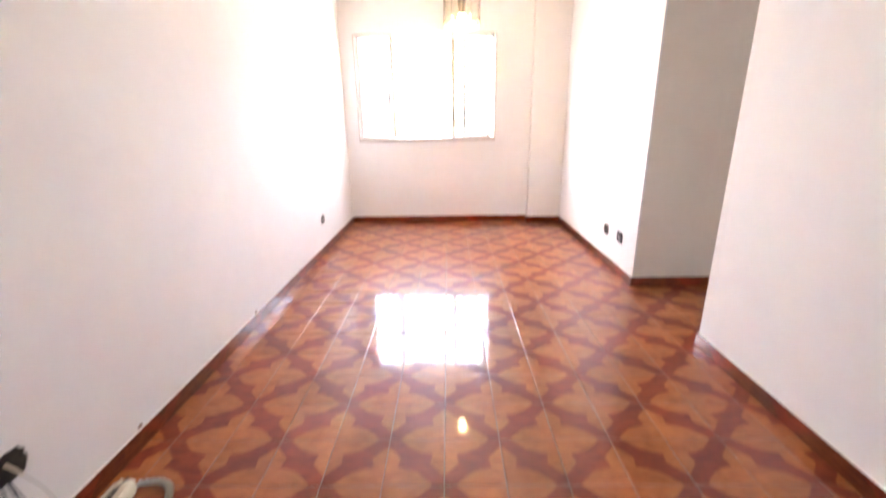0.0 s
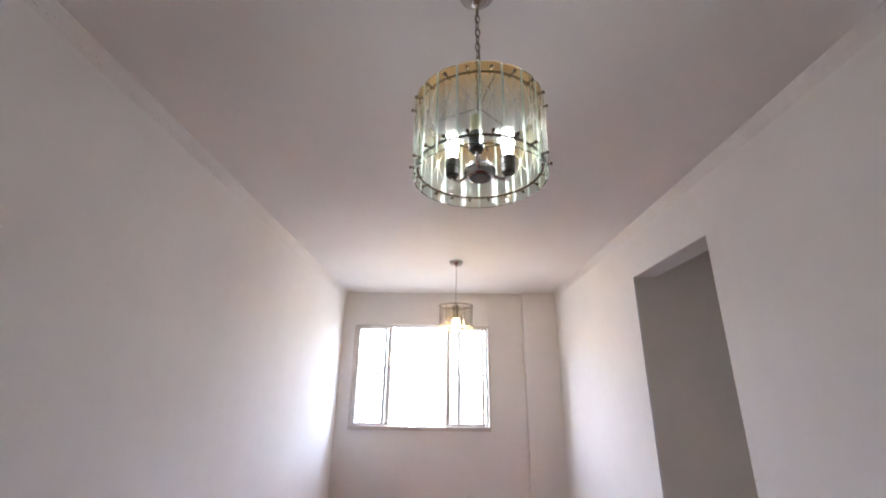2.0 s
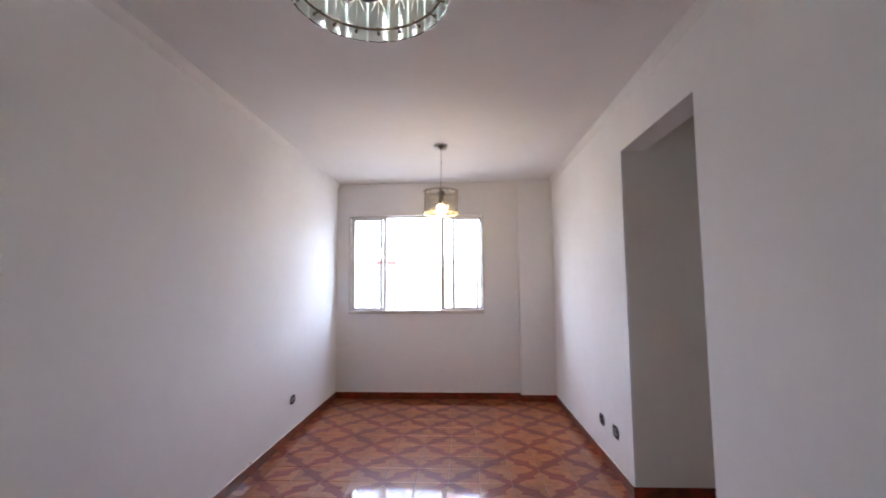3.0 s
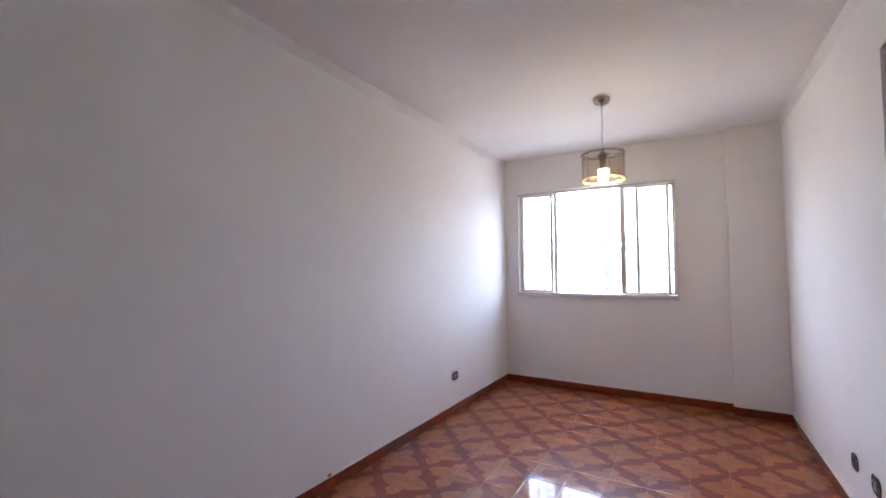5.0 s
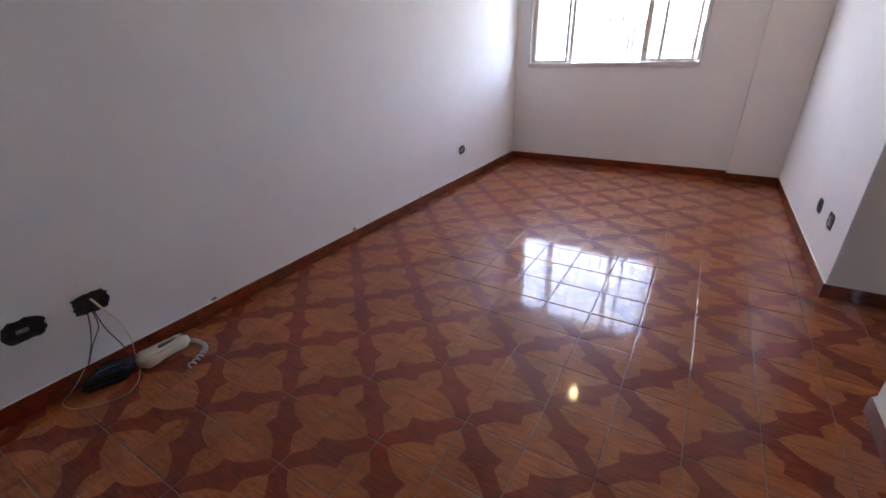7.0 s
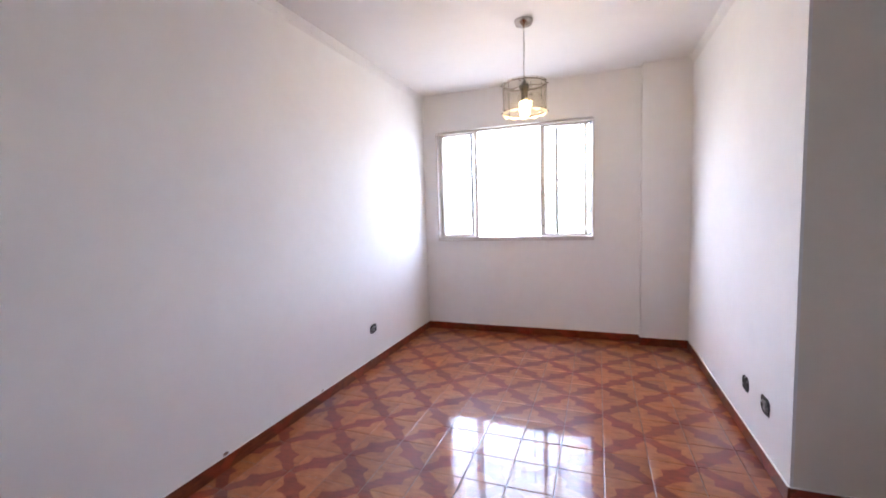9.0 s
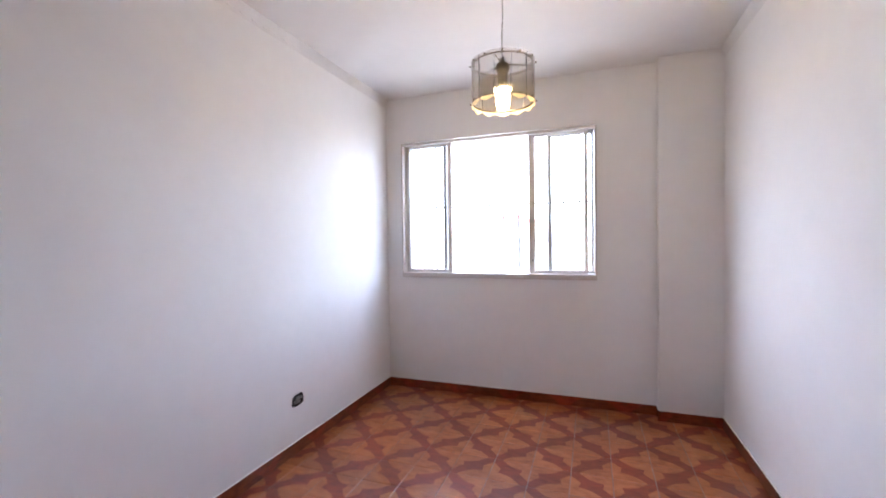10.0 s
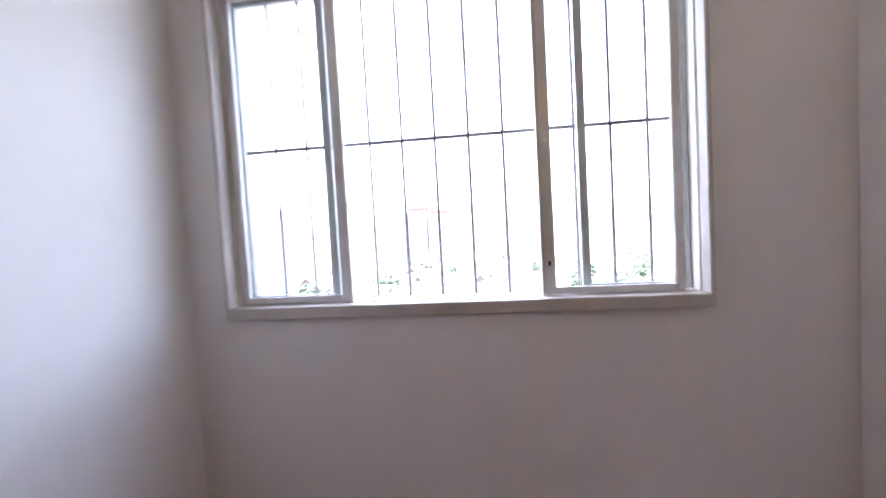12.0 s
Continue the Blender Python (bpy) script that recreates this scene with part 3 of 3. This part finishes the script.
for k in range(150):
    s = k / 149
    base = Vector((-0.004 + 0.145 * s + 0.02 * math.sin(math.pi * s), 0.096 + 0.04 * math.sin(2.6 * s) - 0.110 * s * s, 0.009))
    a = 2 * math.pi * 13 * s
    coil.append(base + Vector((0.007 * math.cos(a), 0.004 * math.cos(a), 0.0065 * math.sin(a))))
part("coiled_cord", sweep(bmesh.new(), coil, 0.0030, 6), CORD_PALE, phone, "grey coiled cord", True)

# Solid stand-in for a tangle of dark blue and black wires
tangle = thing("blue_tangle", pose(-0.942, 0.844, 0.0, 0, 0, -22), "dark blue and black lump standing in for tangled wires", "telephone")
part("blue_lump", box_bm((-0.036, -0.075, 0.004), (0.026, 0.056, 0.044), 0.014), BLUE, tangle)
part("black_lump", box_bm((0.006, -0.115, 0.0), (0.066, 0.030, 0.030), 0.010), BLACK_BOX, tangle, "black lump within the tangle")
part("dark_lump", box_bm((-0.020, 0.015, 0.040), (0.012, 0.046, 0.052), 0.005), BAKELITE, tangle)
for k in range(4):
    part("flex", sweep(bmesh.new(), curve_points([(-0.03 + 0.022 * k, 0.050, 0.03), (-0.034 + 0.026 * k, -0.01, 0.050), (-0.028 + 0.024 * k, -0.08, 0.036), (-0.02 + 0.02 * k, -0.12, 0.006)]), 0.004, 6), WIRE_DARK, tangle, "dark blue bundled flex", True)


def wire(points, r, mat, label):
    me = smooth(mesh_of("wire", sweep(bmesh.new(), curve_points(points), r, 6), mat))
    return tagged(new("wire", me), label, "wire", "loose telephone wires")


wx = XL + 0.006
wire([(wx, 0.838, 0.268), (wx + 0.012, 0.826, 0.22), (wx + 0.010, 0.806, 0.15), (wx + 0.014, 0.771, 0.078)], 0.0022, WIRE_DARK, "dark blue wire hanging from open box")
wire([(wx, 0.854, 0.268), (wx + 0.014, 0.848, 0.21), (wx + 0.012, 0.811, 0.15), (wx + 0.015, 0.776, 0.085)], 0.0020, WIRE_DARK, "dark wire looping below open box")
wire([(wx, 0.858, 0.268), (wx + 0.02, 0.864, 0.19), (wx + 0.03, 0.886, 0.11), (wx + 0.045, 0.896, 0.036)], 0.0022, WIRE_DARK, "dark wire running to blue tangle")
wire([(wx - 0.003, 0.864, 0.318), (wx + 0.010, 0.872, 0.295), (wx + 0.014, 0.882, 0.268)], 0.0042, IVORY, "thick white cable end in open box")
wire([(wx + 0.014, 0.882, 0.268), (wx + 0.022, 0.911, 0.19), (wx + 0.03, 0.921, 0.11), (wx + 0.05, 0.906, 0.036)], 0.0016, CORD_GREY, "thin grey wire to blue tangle")
wire([(-0.892, 0.892, 0.012), (-0.825, 0.851, 0.004), (-0.79, 0.794, 0.004), (-0.806, 0.741, 0.004), (-0.85, 0.686, 0.004), (-0.90, 0.658, 0.004), (-0.950, 0.658, 0.004), (-0.976, 0.706, 0.02), (-0.984, 0.761, 0.07)], 0.0018, CORD_GREY, "thin grey wire looped on the tiles")


# ---- outside ----
structure("ground", box_bm((-4000, -4000, -31), (4000, 4800, -30)), GROUND, "pale city ground far below the window", "ground")


def tower(x, y, w, d, top, mat, cols, rows, crown=None, label="pale distant apartment tower with rows of windows"):
    ob = thing("apartment_tower", pose(x, y, -30), label, "building", "distant towers")
    part("wall", box_bm((-w / 2, 0, 0), (w / 2, d, top + 30)), mat, ob)
    part("parapet", box_bm((-w / 2 - 0.3, -0.3, top + 30), (w / 2 + 0.3, d + 0.3, top + (33.0 if crown else 31.0))), crown or mat, ob)
    # Dark strip: the tower's shaded side put into its colour
    part("shaded_side", box_bm((-w / 2 - 1.4, 0.5, 0), (-w / 2, d - 0.5, top + 29)), CITY_SHADE, ob, "dark strip painted as the tower's shaded side")
    me = mesh_of("window", box_bm((-w / cols * 0.30, -0.15, 0), (w / cols * 0.30, 0.1, 1.7)), CITY_GLASS_HAZY)
    for i in range(cols):
        for j in range(rows):
            shared("window", me, ob, pose(-w / 2 + (i + 0.5) * w / cols, 0, top + 30 - 3.2 - 3.0 * j))
    return ob


tower(-86, 150, 11, 12, 11, CITY_PALE, 2, 12)
tower(-72, 310, 7, 10, 14, CITY_GREY, 1, 8)
tower(-61, 330, 14, 12, 17, CITY_PALE, 3, 8, CITY_RED, "pale distant tower with a red rooftop band")
tower(-44, 330, 12, 12, 14, CITY_PALE, 3, 8, CITY_RED, "pale distant tower with a red rooftop band")
tower(-26, 360, 8, 12, 12, CITY_PALE, 2, 7)

rng = random.Random(4)
wall_me = mesh_of("wall", box_bm((-4, -4, 0), (4, 4, 6)), CITY_PALE)
roof = bmesh.new()
rv = [roof.verts.new(p) for p in ((-4.4, -4.4, 6), (4.4, -4.4, 6), (4.4, 4.4, 6), (-4.4, 4.4, 6), (-4.4, 0, 8), (4.4, 0, 8))]
for q in ((0, 1, 5, 4), (2, 3, 4, 5), (0, 4, 3), (1, 2, 5), (3, 2, 1, 0)):
    roof.faces.new([rv[k] for k in q])
roof_me = mesh_of("roof", roof, CITY_ROOF)
pane_me = mesh_of("window", box_bm((-0.9, -4.15, 2.2), (0.9, -3.9, 3.8)), CITY_GLASS_HAZY)
for k in range(60):
    y = rng.uniform(130, 330)
    x = rng.uniform(-0.62, 0.5) * y
    s = rng.uniform(0.8, 1.5)
    ob = thing("house", pose(x, y, -30, 0, 0, rng.uniform(-25, 25)) @ Matrix.Diagonal((s, s, s, 1)), "small pale distant house with a tiled roof", "house", "distant houses")
    shared("wall", wall_me, ob, Matrix.Identity(4))
    shared("roof", roof_me, ob, Matrix.Identity(4))
    for dx in (-2.0, 2.0):
        shared("window", pane_me, ob, pose(dx, 0, 0))

crown = bmesh.new()
for k in range(60):
    p = Vector((rng.gauss(0, 1.5), rng.gauss(0, 1.5), 6.2 + rng.gauss(0, 1.2)))
    bmesh.ops.create_icosphere(crown, subdivisions=1, radius=rng.uniform(0.4, 0.95), matrix=Matrix.Translation(p) @ pose(0, 0, 0, rng.uniform(0, 90), 0, 0) @ Matrix.Diagonal((1, 0.8, 0.6, 1)))
crown_me = mesh_of("crown", crown, LEAVES)
trunk = lathe(bmesh.new(), [(0, 0), (0.35, 0), (0.22, 3), (0.12, 6), (0, 6)], 8)
for a in (0.4, 2.4, 4.4):
    sweep(trunk, [(0, 0, 3.6), (0.9 * math.cos(a), 0.9 * math.sin(a), 5.0), (1.7 * math.cos(a), 1.7 * math.sin(a), 6.0)], 0.09, 5)
trunk_me = mesh_of("trunk", trunk, BARK)
for x, y, s in ((-72, 150, 1.3), (-66, 146, 1.5), (-60, 152, 1.2), (-47, 175, 1.5), (-44, 172, 1.2), (-52, 230, 1.6), (-40, 240, 1.4), (-26, 260, 1.0),
                (32, 165, 1.3), (40, 200, 1.5), (46, 170, 1.2), (62, 190, 1.6), (75, 230, 1.5), (22, 240, 1.2), (90, 200, 1.3)):
    ob = thing("tree", pose(x, y, -30, 0, 0, 40 * x) @ Matrix.Diagonal((s, s, s, 1)), "leafy green distant street tree", "tree", "distant trees")
    shared("trunk", trunk_me, ob, Matrix.Identity(4))
    shared("crown", crown_me, ob, Matrix.Identity(4))


# ---- floor tiles and skirting ----
PX, PY, GX, GY = 0.2075, 0.2093, -0.686, 4.448
TW, TD = PX - 0.0022, PY - 0.0022
ROUND = ((0.0060, 0.0), (0.0028, -0.0002), (0.0010, -0.0008), (0.0, -0.0030))


def tile_bm(flip):
    """A glazed tile: two light corners and between them a dark zigzag band along the diagonal."""
    edge = [(0.098, 0.098), (0.20, 0.101), (0.335, 0.108), (0.42, 0.236), (0.545, 0.158), (0.665, 0.110), (0.80, 0.101), (0.902, 0.098)]
    up = [((u - v), (u + v)) for u, v in edge]
    low = [((1 - u) - (-v), (1 - u) + (-v)) for u, v in edge][::-1]
    bm = bmesh.new()

    def at(p, step=0):
        inset, z = ROUND[step]
        sx = (p[0] - 0.5) * (-1 if flip else 1)
        return bm.verts.new((sx * (TW - 2 * inset), (p[1] - 0.5) * (TD - 2 * inset), z))

    a0, b0, c0, d0 = at((0, 0)), at((1, 1)), at((0, 1)), at((1, 0))
    u, l = [at(p) for p in up], [at(p) for p in low]
    faces = [(bm.faces.new([c0, *u]), 0), (bm.faces.new([d0, *reversed(l)]), 0), (bm.faces.new([a0, *l, b0, *reversed(u)]), 1)]
    ring = [(a0, (0, 0)), (l[0], low[0]), (d0, (1, 0)), (l[-1], low[-1]), (b0, (1, 1)), (u[-1], up[-1]), (c0, (0, 1)), (u[0], up[0])]
    upper = [v for v, _ in ring]
    for step in (1, 2, 3):
        lower = [at(p, step) for _, p in ring]
        for k in range(8):
            j = (k + 1) % 8
            faces.append((bm.faces.new((upper[k], upper[j], lower[j], lower[k])), 1 if k in (0, 3, 4, 7) else 0))
        upper = lower
    for f, m in faces:
        f.material_index = m
    return bm


floor = bmesh.new()
add_box(floor, (XL - 0.05, YB - 0.05, -0.12), (HALL_X, YF + 0.05, -0.0022))
floor = structure("floor", floor, GROUT, "glossy ceramic floor tiles printed like inlaid wood", "floor")
tiles = [mesh_of("tile", tile_bm(k), LIGHT_GLAZE, DARK_GLAZE) for k in (False, True)]
rest = bmesh.new()
rng = random.Random(7)
for i in range(-2, 17):
    for j in range(-38, 4):
        x, y = GX + (i + 0.5) * PX, GY + (j - 0.5) * PY
        if x > HALL_X or y < YB or (x > XR + 0.12 and y > OPEN_Y1 + 0.1):
            continue
        kind = (i + j + 1) % 2
        m = pose(x, y, rng.uniform(-0.0003, 0.0003), rng.gauss(0, 0.10), rng.gauss(0, 0.10))
        near = y > 0.55 and (x < XR + 0.1 or (x < 2.2 and 1.7 < y < OPEN_Y1 + 0.1))
        if near:
            shared("tile", tiles[kind], floor, m)
        else:
            n0 = len(rest.verts)
            rest.from_mesh(tiles[kind])
            rest.verts.ensure_lookup_table()
            bmesh.ops.transform(rest, matrix=m, verts=rest.verts[n0:])
me = bpy.data.meshes.new("tile_rest")
rest.to_mesh(me)
rest.free()
me.materials.append(LIGHT_GLAZE)
me.materials.append(DARK_GLAZE)
tagged(new("tiles_further_back", me), "further glossy wood-pattern floor tiles", "floor tiles", kind="stuff").parent = floor

SK = 0.072
skirts = []
for k in (False, True):
    bm = tile_bm(k)
    bmesh.ops.bisect_plane(bm, geom=bm.verts[:] + bm.edges[:] + bm.faces[:], plane_co=(0, -TD / 2 + SK, 0), plane_no=(0, 1, 0), clear_outer=True)
    rim = [e for e in bm.edges if e.is_boundary and all(abs(v.co.y - (-TD / 2 + SK)) < 1e-4 for v in e.verts)]
    made = bmesh.ops.extrude_edge_only(bm, edges=rim)["geom"]
    for v in made:
        if isinstance(v, bmesh.types.BMVert):
            v.co.z = -0.009
    bmesh.ops.translate(bm, verts=bm.verts, vec=(0, TD / 2, 0.0095))
    for f in bm.faces:
        if f.calc_center_median().y > SK - 0.0005:
            f.material_index = 2
    skirts.append(mesh_of("skirting_tile", bm, SKIRT_GLAZE, DARK_GLAZE, PALE_TOP))
baseboard = thing("baseboard", Matrix.Identity(4), "skirting of cut wood-pattern ceramic tiles", "skirting", kind="structure")


def skirting(x0, y0, x1, y1, start):
    """A run of cut tiles along a wall, from one end to the other; the wall is at the run's left-hand side seen from above, turned to face the room."""
    d = Vector((x1 - x0, y1 - y0, 0))
    n = max(1, round(d.length / PX))
    step = d.length / n
    turn = math.degrees(math.atan2(d.y, d.x))
    for k in range(n):
        p = Vector((x0, y0, 0)) + d.normalized() * step * (k + 0.5)
        shared("skirting_tile", skirts[(k + start) % 2], baseboard, pose(p.x, p.y, 0.001, 90, 0, turn) @ Matrix.Diagonal((step / (TW - 0.006), 1, 1, 1)))


skirting(XL, YB, XL, YF, 0)
skirting(XL, YF, PIER_X, YF, 1)
skirting(PIER_X, YF, PIER_X, PIER_Y, 0)
skirting(PIER_X, PIER_Y, XR, PIER_Y, 0)
skirting(XR, PIER_Y, XR, OPEN_Y1, 1)
skirting(XR, OPEN_Y1, HALL_X, OPEN_Y1, 0)
skirting(XR + THICK, OPEN_Y0, XR, OPEN_Y0, 0)
skirting(XR, OPEN_Y0, XR, YB, 1)
for x, y, v in ((PIER_X, PIER_Y, -1), (XR, OPEN_Y1, -1), (XR, OPEN_Y0, 1)):
    bm = bmesh.new()
    add_box(bm, (x - 0.0098, min(y, y + v * 0.0098), 0.0), (x, max(y, y + v * 0.0098), 0.0725))
    part("corner_joint", bm, SKIRT_GLAZE, baseboard)
